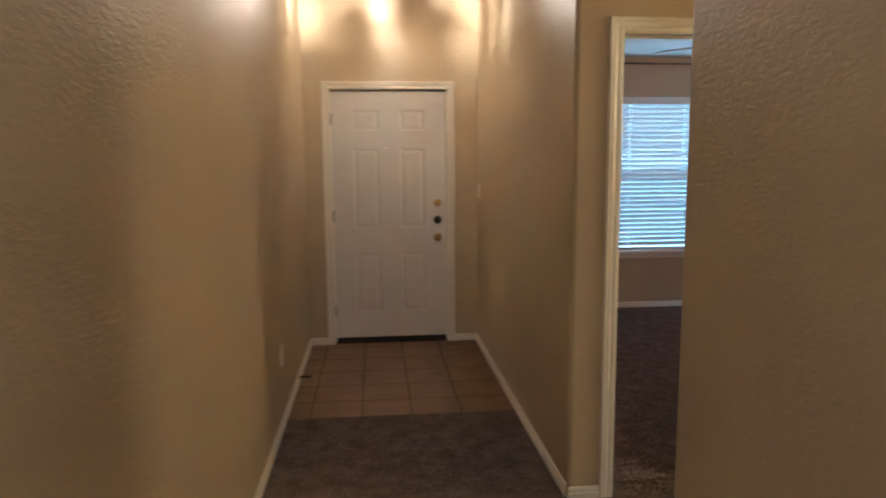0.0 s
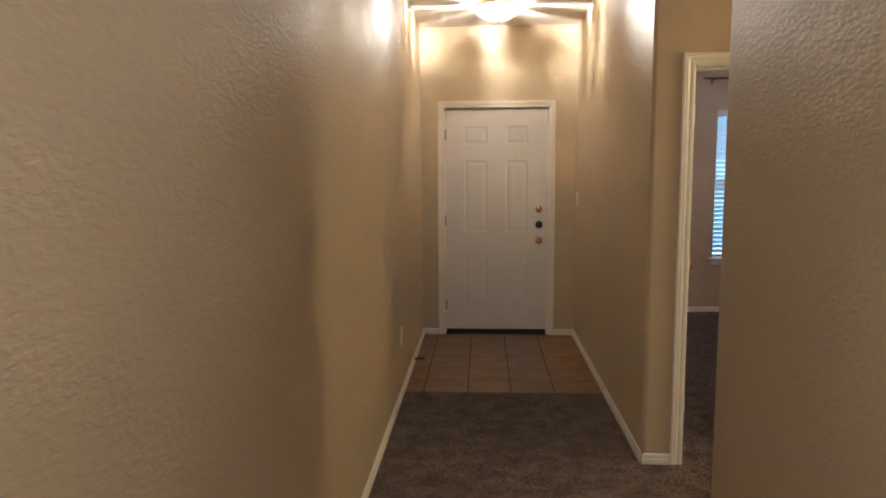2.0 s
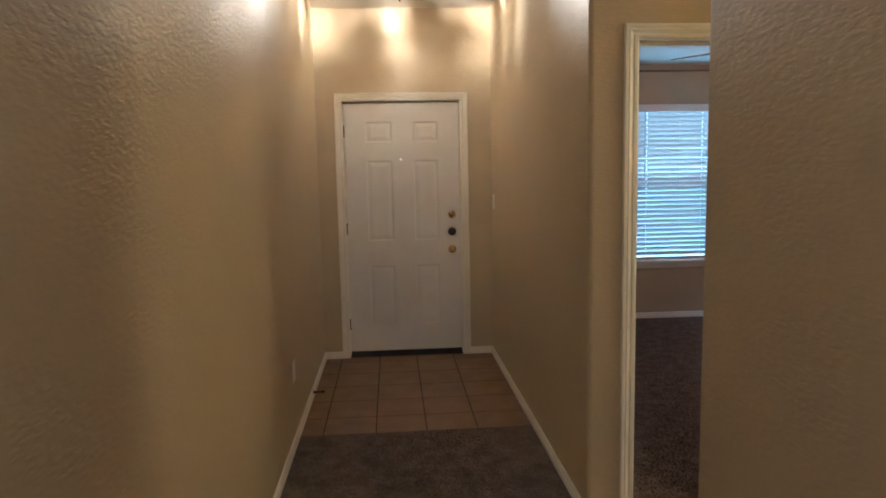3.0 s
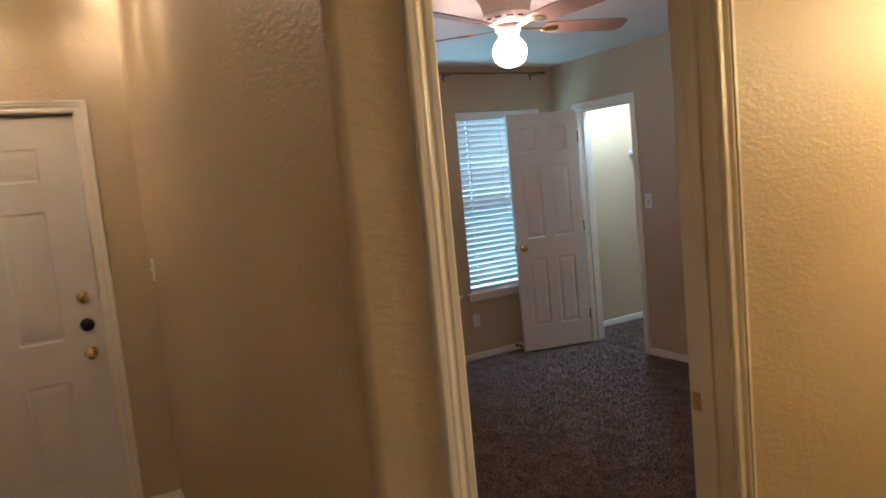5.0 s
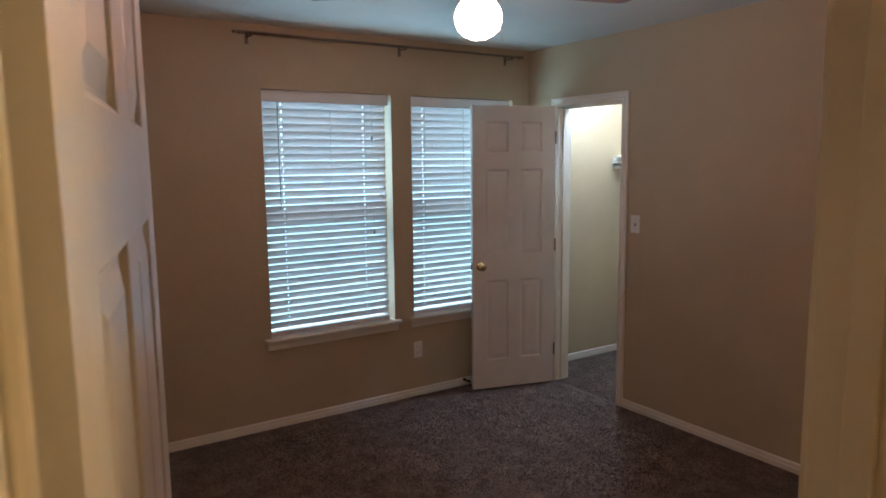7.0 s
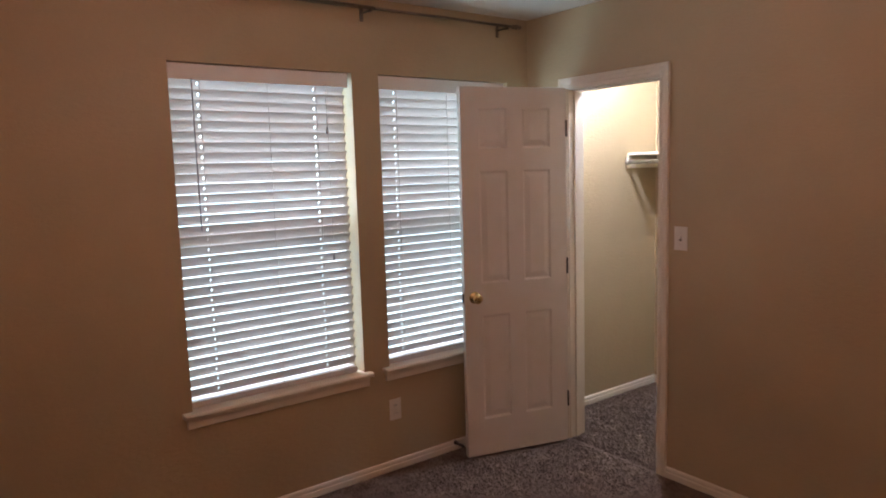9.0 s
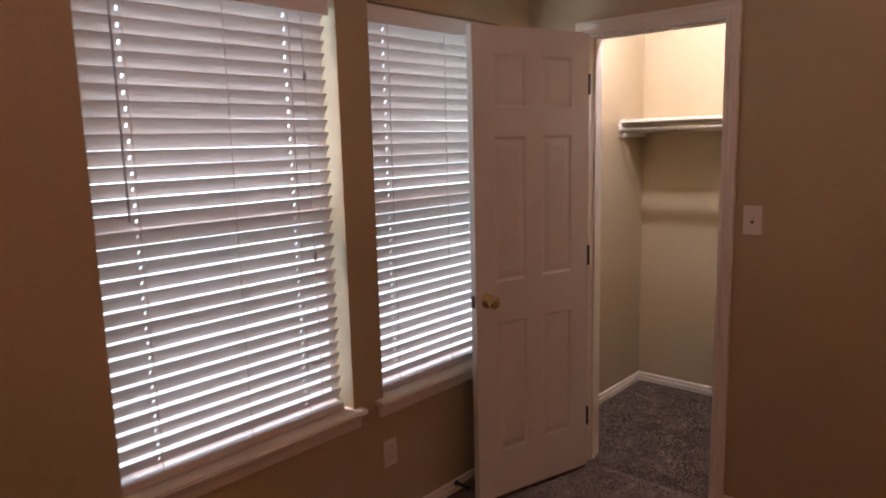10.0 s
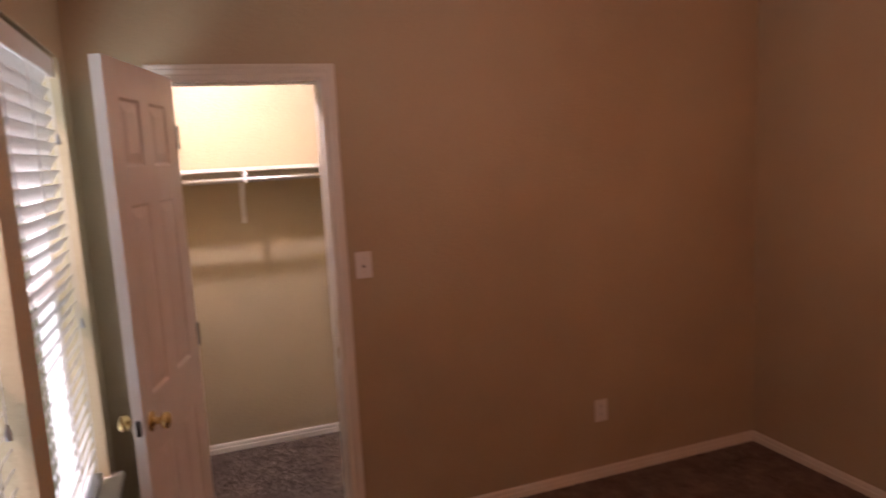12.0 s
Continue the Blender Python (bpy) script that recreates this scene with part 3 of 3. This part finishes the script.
def slat_mesh(W, cords):
    """One curved slat, tilted with the room edge up, with a routed hole at each ladder."""
    bm = bmesh.new()
    tilt = radians(57)
    n = 6
    xs = [0]
    for c in (cords[0], cords[-1]):
        xs += [c * W - 0.003, c * W + 0.003]
    xs.append(W)
    rows = []
    for i in range(n + 1):
        u = (i / n - 0.5) * 0.050
        c = 0.0022 * (1 - (u / 0.025) ** 2)
        y = u * math.cos(tilt) + c * math.sin(tilt)
        z = -u * math.sin(tilt) + c * math.cos(tilt)
        rows.append([[bm.verts.new((x, y, z + s)) for x in xs] for s in (0.0013, -0.0013)])
    for i, (a, b) in enumerate(zip(rows, rows[1:])):
        for j in range(len(xs) - 1):
            if j % 2 and i in (2, 3):
                continue
            for k in (0, 1):
                bm.faces.new((a[k][j], a[k][j + 1], b[k][j + 1], b[k][j]))
        for e in (0, len(xs) - 1):
            bm.faces.new((a[0][e], b[0][e], b[1][e], a[1][e]))
    for r in (rows[0], rows[-1]):
        for j in range(len(xs) - 1):
            bm.faces.new((r[0][j], r[0][j + 1], r[1][j + 1], r[1][j]))
    bmesh.ops.recalc_face_normals(bm, faces=bm.faces[:])
    me = bpy.data.meshes.new("slat")
    bm.to_mesh(me)
    bm.free()
    me.materials.append(SLAT)
    return me


def blind(x0, x1, cords, wand, label):
    yb = YW + 0.045
    b = thing("venetian_blind", pose(x0 + 0.008, yb, 0), label, "blind", "bedroom window blinds")
    W = x1 - x0 - 0.036
    part("headrail", box(0, -0.02, WZ1 - 0.05, W, 0.03, WZ1 - 0.006, 0.002), VINYL, b)
    bm = bmesh.new()
    add_prism(bm, [(-0.004, 0), (W + 0.012, 0), (W + 0.012, 0.008), (-0.004, 0.008)], WZ1 - 0.072, WZ1 - 0.004)
    bmesh.ops.bevel(bm, geom=[e for e in bm.edges if all(v.co.y < 0.001 for v in e.verts)], offset=0.003, segments=2, affect="EDGES")
    bm.transform(Matrix.Translation((0, -0.032, 0)))
    part("valance", bm, VINYL, b)
    me = slat_mesh(W, cords)
    z_low, z_top = WZ0 + 0.088, WZ1 - 0.085
    n = 31
    rng = random.Random(int(x0 * 1000))
    for i in range(n):
        z = z_low + (z_top - z_low) * i / (n - 1)
        s = new("slat", me)
        s.parent = b
        s.matrix_local = pose(rng.uniform(-0.002, 0.002), 0, z, rng.uniform(-2.0, 2.0), rng.uniform(-0.12, 0.12), 0)
    part("bottom_rail", box(0, -0.026, WZ0 + 0.026, W, 0.026, WZ0 + 0.054, 0.004), SLAT, b)
    for c in cords:
        for dy in (-0.027, 0.027):
            part("ladder_cord", tube((c * W, dy, WZ0 + 0.05), (c * W, dy, WZ1 - 0.05), 0.0016, 6), SLAT, b)
    if wand:
        part("tilt_wand", tube((0.11 * W, -0.036, WZ1 - 0.72), (0.11 * W, -0.034, WZ1 - 0.07), 0.0033, 8), GREY_WAND, b, "grey plastic tilt wand")
    for u, z in ((0.865, WZ1 - 0.30), (0.87, WZ1 - 0.92)):
        part("cord_tassel", lathe([(0, 0), (0.006, 0.002), (0.007, 0.012), (0.003, 0.034), (0, 0.036)], 10), GREY_WAND, b).matrix_local = pose(u * W, -0.038, z)
        part("pull_cord", tube((u * W, -0.038, z + 0.03), (u * W, -0.032, WZ1 - 0.06), 0.0011, 6), SLAT, b)
    return b


for i, (a, b) in enumerate(WX):
    window("window_%d" % (i + 1), a, b)
    sill(a, b)
blind(*WX[0], (0.15, 0.52, 0.81), True, "white two-inch slat blind with tilt wand, half open")
blind(*WX[1], (0.13, 0.52, 0.87), False, "white two-inch slat blind behind the open closet door")


# ---- curtain rod ----
rod = thing("curtain_rod", pose(2.38, 6.355, 2.393), "empty brushed bronze curtain rod with finials above the windows", "curtain rod")
RL = 4.50 - 2.38
bm = tube((0.06, 0, 0), (1.15, 0, 0), 0.0095, 14)
part("rod", bm, ROD, rod, smooth=True)
part("rod", tube((1.10, 0, 0), (RL - 0.06, 0, 0), 0.0075, 14), ROD, rod, smooth=True)
for s, x in ((-1, 0.07), (1, RL - 0.07)):
    f = part("finial", lathe([(0, 0), (0.009, 0), (0.013, 0.008), (0.008, 0.014), (0.012, 0.024), (0.014, 0.032), (0.009, 0.042), (0.006, 0.048), (0.010, 0.056), (0.008, 0.066), (0, 0.072)], 18), ROD, rod, "turned bronze finial", True)
    f.matrix_local = pose(x, 0, 0, 0, 90 * s)
for x in (0.108, 1.122, RL - 0.11):
    br = part("bracket", tube((x, 0, -0.012), (x, YW - 6.355 - 0.002, -0.012), 0.005, 8), ROD, rod)
    part("wall_plate", box(x - 0.010, YW - 6.355 - 0.006, -0.05, x + 0.010, YW - 6.355 - 0.0005, 0.02, 0.002), ROD, br)
    part("cup", box(x - 0.006, -0.012, -0.02, x + 0.006, 0.012, -0.008, 0.002), ROD, br)


# ---- ceiling fan ----
fan = thing("ceiling_fan", pose(*FAN, ZB), "flush ceiling fan with wooden blades and a lit opal globe", "ceiling fan")
part("canopy", lathe([(0.0, 0), (0.150, 0), (0.152, -0.010), (0.146, -0.022), (0.138, -0.028), (0.138, -0.036), (0.132, -0.042), (0.120, -0.085), (0.116, -0.098), (0, -0.098)], 40), PLASTIC, fan, "white flush canopy", True)
part("motor_band", lathe([(0.0, -0.0985), (0.122, -0.0985), (0.126, -0.104), (0.122, -0.112), (0.112, -0.118), (0.106, -0.140), (0.080, -0.152), (0, -0.152)], 40), PLASTIC, fan, "", True)
for i in range(12):
    a = 30 * i
    v = part("vent_slot", box(-0.018, -0.003, -0.004, 0.018, 0.003, 0.004, 0.002), BRONZE, fan, "dark vent slot")
    v.matrix_local = pose(0.1105 * math.cos(radians(a)), 0.1105 * math.sin(radians(a)), -0.128, 0, 0, a + 90)
part("switch_housing", lathe([(0.0, -0.1525), (0.062, -0.1525), (0.066, -0.160), (0.064, -0.185), (0.050, -0.196), (0.052, -0.205), (0, -0.205)], 32), PLASTIC, fan, "", True)
globe_profile = [(0.042, -0.204), (0.045, -0.212), (0.060, -0.228), (0.077, -0.250), (0.086, -0.276), (0.085, -0.302), (0.074, -0.330), (0.052, -0.350), (0.026, -0.361), (0.0, -0.364)]
part("globe", lathe(globe_profile, 40, cap=False), GLOBE, fan, "lit white opal glass globe", True)
part("pull_chain", tube((0.066, 0.0, -0.18), (0.112, 0.0, -0.36), 0.0012, 6), BRASS, fan)


def fan_blade():
    bm = bmesh.new()
    out = [(0.20, -0.052), (0.24, -0.060), (0.40, -0.068), (0.60, -0.072), (0.635, -0.066), (0.655, -0.045), (0.66, 0.0), (0.655, 0.045), (0.635, 0.066), (0.60, 0.072), (0.40, 0.068), (0.24, 0.060), (0.20, 0.052)]
    add_prism(bm, out, -0.003, 0.003)
    bm.transform(Matrix.Rotation(radians(-12), 4, "X"))
    return bm


for k in range(5):
    m = pose(0, 0, -0.170, 0, 0, 128 + 72 * k)
    bl = part("blade", fan_blade(), BLADE, fan, "light wooden blade")
    bl.matrix_local = m
    bm = box(0.055, -0.012, -0.006, 0.22, 0.012, -0.001, 0.002)
    add_prism(bm, [(0.20, -0.03), (0.26, -0.035), (0.28, 0.0), (0.26, 0.035), (0.20, 0.03)], -0.008, -0.0035)
    bm.transform(Matrix.Rotation(radians(-12), 4, "X"))
    part("blade_iron", bm, BRASS, bl, "brass blade arm")


# ---- hall ceiling light ----
hl = thing("ceiling_light", pose(*HALL_LAMP, ZH), "lit flush ceiling light with a fluted pressed-glass bowl", "ceiling light")
part("pan", lathe([(0, 0), (0.150, 0), (0.155, -0.008), (0.150, -0.018), (0.120, -0.022), (0, -0.022)], 40), BRASS, hl, "brass ceiling pan", True)
bm = bmesh.new()
seg = 144
prof = [(0.158, -0.026), (0.162, -0.040), (0.150, -0.062), (0.124, -0.085), (0.088, -0.104), (0.046, -0.116), (0.008, -0.119)]
rings = []
for j, (r, z) in enumerate(prof):
    fl = 0.010 * (1 - j / len(prof))
    rings.append([bm.verts.new(((r + fl * math.sin(9 * 2 * math.pi * i / seg * 2)) * math.cos(2 * math.pi * i / seg), (r + fl * math.sin(9 * 2 * math.pi * i / seg * 2)) * math.sin(2 * math.pi * i / seg), z)) for i in range(seg)])
for a, b in zip(rings, rings[1:]):
    for i in range(seg):
        bm.faces.new((a[i], a[(i + 1) % seg], b[(i + 1) % seg], b[i]))
part("glass_bowl", bm, CUT_GLASS, hl, "fluted pressed glass bowl, brightly lit", True)
part("finial", lathe([(0, -0.118), (0.010, -0.120), (0.011, -0.126), (0.006, -0.132), (0.007, -0.140), (0, -0.145)], 16), BRASS, hl, "small brass finial", True)
part("socket", lathe([(0, -0.022), (0.018, -0.022), (0.018, -0.045), (0, -0.045)], 16), PLASTIC, hl)
lamp = new("hall_bulb", bpy.data.lights.new("hall_bulb", "POINT"))
lamp.location = (HALL_LAMP[0], HALL_LAMP[1], ZH - 0.070)
lamp.data.energy = HALL_POWER
lamp.data.color = WARM
lamp.data.shadow_soft_size = 0.012


# ---- added ceiling light at the back of the hall, never in view ----
bk = thing("ceiling_light", pose(*BACK_LAMP, ZH), "unseen frosted bowl ceiling light, added at the back of the hall", "ceiling light")
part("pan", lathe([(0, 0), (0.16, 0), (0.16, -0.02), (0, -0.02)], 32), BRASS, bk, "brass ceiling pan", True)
part("glass_bowl", lathe([(0.165, -0.021), (0.16, -0.05), (0.12, -0.09), (0.06, -0.11), (0, -0.115)], 32, cap=False), ADDED_BACK_BOWL, bk, "lit frosted glass bowl", True)

# unseen, shape assumed: added for the warm light that comes out of the recess
wl = thing("unseen_wall_light", pose(3.6, 1.96, 1.98, 0, 0, -90), "unseen three-globe brass wall light, added to light the hall recess", "wall light")
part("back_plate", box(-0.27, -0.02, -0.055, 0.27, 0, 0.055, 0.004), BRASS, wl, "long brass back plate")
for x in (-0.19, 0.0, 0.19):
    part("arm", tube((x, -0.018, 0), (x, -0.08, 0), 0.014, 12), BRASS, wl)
    part("globe", lathe([(0.0, -0.065), (0.03, -0.06), (0.055, -0.035), (0.065, 0.0), (0.055, 0.035), (0.03, 0.06), (0.0, 0.065)], 28, cap=False), UNSEEN_SCONCE, wl, "lit frosted glass globe", True).matrix_local = pose(x, -0.125, 0)

# ---- closet: shelf, rod, bracket, lamp ----
shelf = thing("closet_shelf", pose(0, 0, 0), "white painted closet shelf on cleats above a hanging rod", "shelf")
part("board", box(5.557, 4.5, 1.662, XB, YW, 1.680, 0.003), TRIM, shelf)
part("cleat", box(5.54, YW - 0.019, 1.575, XB, YW, 1.661, 0.003), TRIM, shelf)
part("cleat", box(XB - 0.019, 4.5, 1.60, XB, YW - 0.019, 1.661, 0.003), TRIM, shelf)
hr = thing("hanging_rod", pose(0, 0, 0), "white metal closet hanging rod under the shelf", "closet rod")
part("rod", tube((5.532, 4.5, 1.617), (5.532, YW - 0.02, 1.617), 0.014, 16), CHROME, hr, smooth=True)
sk = lathe([(0, 0), (0.024, 0), (0.024, 0.004), (0.018, 0.012), (0.0, 0.012)], 20)
sk.transform(Matrix.Translation((5.532, YW - 0.0195, 1.617)) @ Matrix.Rotation(radians(90), 4, "X"))
part("socket", sk, CHROME, hr, "round steel rod socket", True)
bk2 = thing("shelf_bracket", pose(0, 5.78, 0), "white metal shelf and rod bracket on the closet wall", "bracket")
part("wall_leg", box(XB - 0.010, -0.014, 1.36, XB, 0.014, 1.60, 0.002), PLASTIC, bk2)
part("arm", box(5.535, -0.010, 1.645, XB - 0.019, 0.010, 1.661, 0.002), PLASTIC, bk2)
bm = tube((XB - 0.006, 0, 1.40), (5.60, 0, 1.648), 0.007, 8)
part("brace", bm, PLASTIC, bk2)
part("rod_hook", box(5.518, -0.012, 1.598, 5.548, 0.012, 1.652, 0.004), PLASTIC, bk2)
cl = thing("closet_light", pose(*CLOSET_LAMP, ZB), "bare lit bulb in a white porcelain holder on the closet ceiling", "ceiling light")
part("holder", lathe([(0, 0), (0.055, 0), (0.055, -0.012), (0.028, -0.03), (0.024, -0.042), (0, -0.042)], 28), PLASTIC, cl, "white porcelain lamp holder", True)
part("bulb", lathe([(0.013, -0.042), (0.016, -0.05), (0.029, -0.075), (0.030, -0.09), (0.02, -0.108), (0, -0.115)], 24, cap=False), BULB, cl, "lit frosted bulb", True)


# ---- plates, stops ----
def wall_plate(name, m, label, category, kind):
    """A cover plate; local x across, z up, facing -y."""
    p = thing(name, m, label, category)
    part("cover", box(-0.036, -0.006, -0.058, 0.036, 0, 0.058, 0.003), PLASTIC, p)
    if kind == "switch":
        part("toggle", box(-0.005, -0.016, -0.002, 0.005, -0.005, 0.012, 0.002), PLASTIC, p)
        part("toggle_slot", box(-0.006, -0.0068, -0.012, 0.006, -0.0055, 0.012), BRONZE, p)
        zs = (-0.03, 0.03)
    elif kind == "outlet":
        for z in (-0.021, 0.021):
            f = part("receptacle", box(-0.016, -0.008, z - 0.014, 0.016, -0.0055, z + 0.014, 0.004), PLASTIC, p)
            for x in (-0.006, 0.006):
                part("slot", box(x - 0.001, -0.0086, z - 0.004, x + 0.001, -0.0078, z + 0.006), RUBBER, f)
        zs = (0.0,)
    else:
        part("jack", box(-0.008, -0.010, -0.008, 0.008, -0.0055, 0.008, 0.002), PLASTIC, p)
        zs = (-0.042, 0.042)
    for z in zs:
        s = lathe([(0, 0), (0.003, 0), (0.002, 0.0015), (0, 0.0016)], 10)
        s.transform(Matrix.Translation((0, -0.006, z)) @ Matrix.Rotation(radians(90), 4, "X"))
        part("screw", s, CHROME, p)
    return p


wall_plate("light_switch", pose(XC, 5.385, 1.24, 0, 0, -90), "white toggle light switch beside the closet doorway", "light switch", "switch")
wall_plate("light_switch", pose(XR, 5.26, 1.25, 0, 0, -90), "white toggle light switch near the front door", "light switch", "switch")
wall_plate("outlet", pose(3.61, YW, 0.335), "white wall outlet under the bedroom windows", "outlet", "outlet")
wall_plate("outlet", pose(XC, 4.202, 0.36, 0, 0, -90), "white wall outlet low on the bedroom wall", "outlet", "outlet")
wall_plate("outlet", pose(XL, 3.70, 0.41, 0, 0, 90), "white wall outlet low on the hall wall", "outlet", "outlet")


def spring_stop(m):
    s = thing("door_stop", m, "brown spring door stop on the skirting board", "door stop")
    bm = bmesh.new()
    for i in range(9):
        g = lathe([(0.006, 0), (0.0078, 0.003), (0.006, 0.006)], 12)
        g.transform(Matrix.Translation((0, 0, 0.004 + i * 0.0065)))
        me = bpy.data.meshes.new("t")
        g.to_mesh(me)
        g.free()
        bm.from_mesh(me)
        bpy.data.meshes.remove(me)
    part("spring", bm, BRONZE, s, "", True)
    part("base", lathe([(0, 0), (0.013, 0), (0.013, 0.004), (0, 0.005)], 14), BRONZE, s)
    part("tip", lathe([(0, 0.062), (0.009, 0.062), (0.009, 0.072), (0, 0.074)], 12), RUBBER, s)


spring_stop(pose(XL + 0.014, 4.43, 0.045, 0, 90, 0))
spring_stop(pose(4.0, YW - 0.014, 0.045, 90, 0, 0))

# ---- carpet pile ----
def pile(name, x0, x1, y0, y1, n, seed):
    rg = np.random.RandomState(seed)
    x, y = rg.uniform(x0, x1, n), rg.uniform(y0, y1, n)
    a = rg.uniform(0, 2 * np.pi, n)
    h = rg.uniform(0.003, 0.0055, n)
    w = rg.uniform(0.0035, 0.006, n)
    lean = rg.uniform(-0.006, 0.006, (n, 2))
    dx, dy = np.cos(a) * w, np.sin(a) * w
    ex, ey = -np.sin(a) * w * 0.6, np.cos(a) * w * 0.6
    v = np.empty((n, 4, 3))
    v[:, 0] = np.stack([x - dx, y - dy, np.full(n, -0.001)], 1)
    v[:, 1] = np.stack([x + dx, y + dy, np.full(n, -0.001)], 1)
    v[:, 2] = np.stack([x + ex, y + ey, np.full(n, -0.001)], 1)
    v[:, 3] = np.stack([x + lean[:, 0], y + lean[:, 1], h], 1)
    i = np.arange(n)[:, None] * 4
    f = np.concatenate([i + np.array([0, 1, 3]), i + np.array([1, 2, 3]), i + np.array([2, 0, 3])])
    me = bpy.data.meshes.new(name)
    me.from_pydata(v.reshape(-1, 3).tolist(), [], f.tolist())
    me.materials.append(CARPET)
    return tagged(new(name, me), "brown flecked cut-pile carpet tufts", "carpet", kind="stuff")


pile("carpet_pile", XL + 0.015, XR - 0.015, 1.2, TY, 110000, 3)
pile("carpet_pile", XR - 0.015, 2.6, YN + 0.016, YD - 0.016, 48000, 4)
pile("carpet_pile", BX0 + 0.003, BX1 - 0.003, YD - 0.016, YD + 0.14, 4500, 7)
pile("carpet_pile", XR + 0.14, XC - 0.016, YD + 0.14, YW - 0.016, 240000, 5)
pile("carpet_pile", XC, XB - 0.016, 4.9, YW - 0.016, 55000, 6)

# ---- floor tiles ----
def tile_piece(w, d):
    return box(0, 0, -0.012, w, d, 0.0, 0.002)


TX = [XL, -0.232, 0.073, 0.370, 0.668, XR]
TYS = [TY, 4.045, 4.35, 4.655, 4.96, 5.265, YF + 0.012]
shared = {}
for i in range(len(TX) - 1):
    for j in range(len(TYS) - 1):
        w, d = round(TX[i + 1] - TX[i] - 0.007, 4), round(TYS[j + 1] - TYS[j] - 0.006, 4)
        if (w, d) not in shared:
            bm = tile_piece(w, d)
            me = bpy.data.meshes.new("tile")
            bm.to_mesh(me)
            bm.free()
            me.materials.append(TILE)
            shared[w, d] = me
        t = new("tile", shared[w, d])
        t.parent = floor_tiles
        t.location = (TX[i] + 0.0035, TYS[j] + 0.003, 0.0)
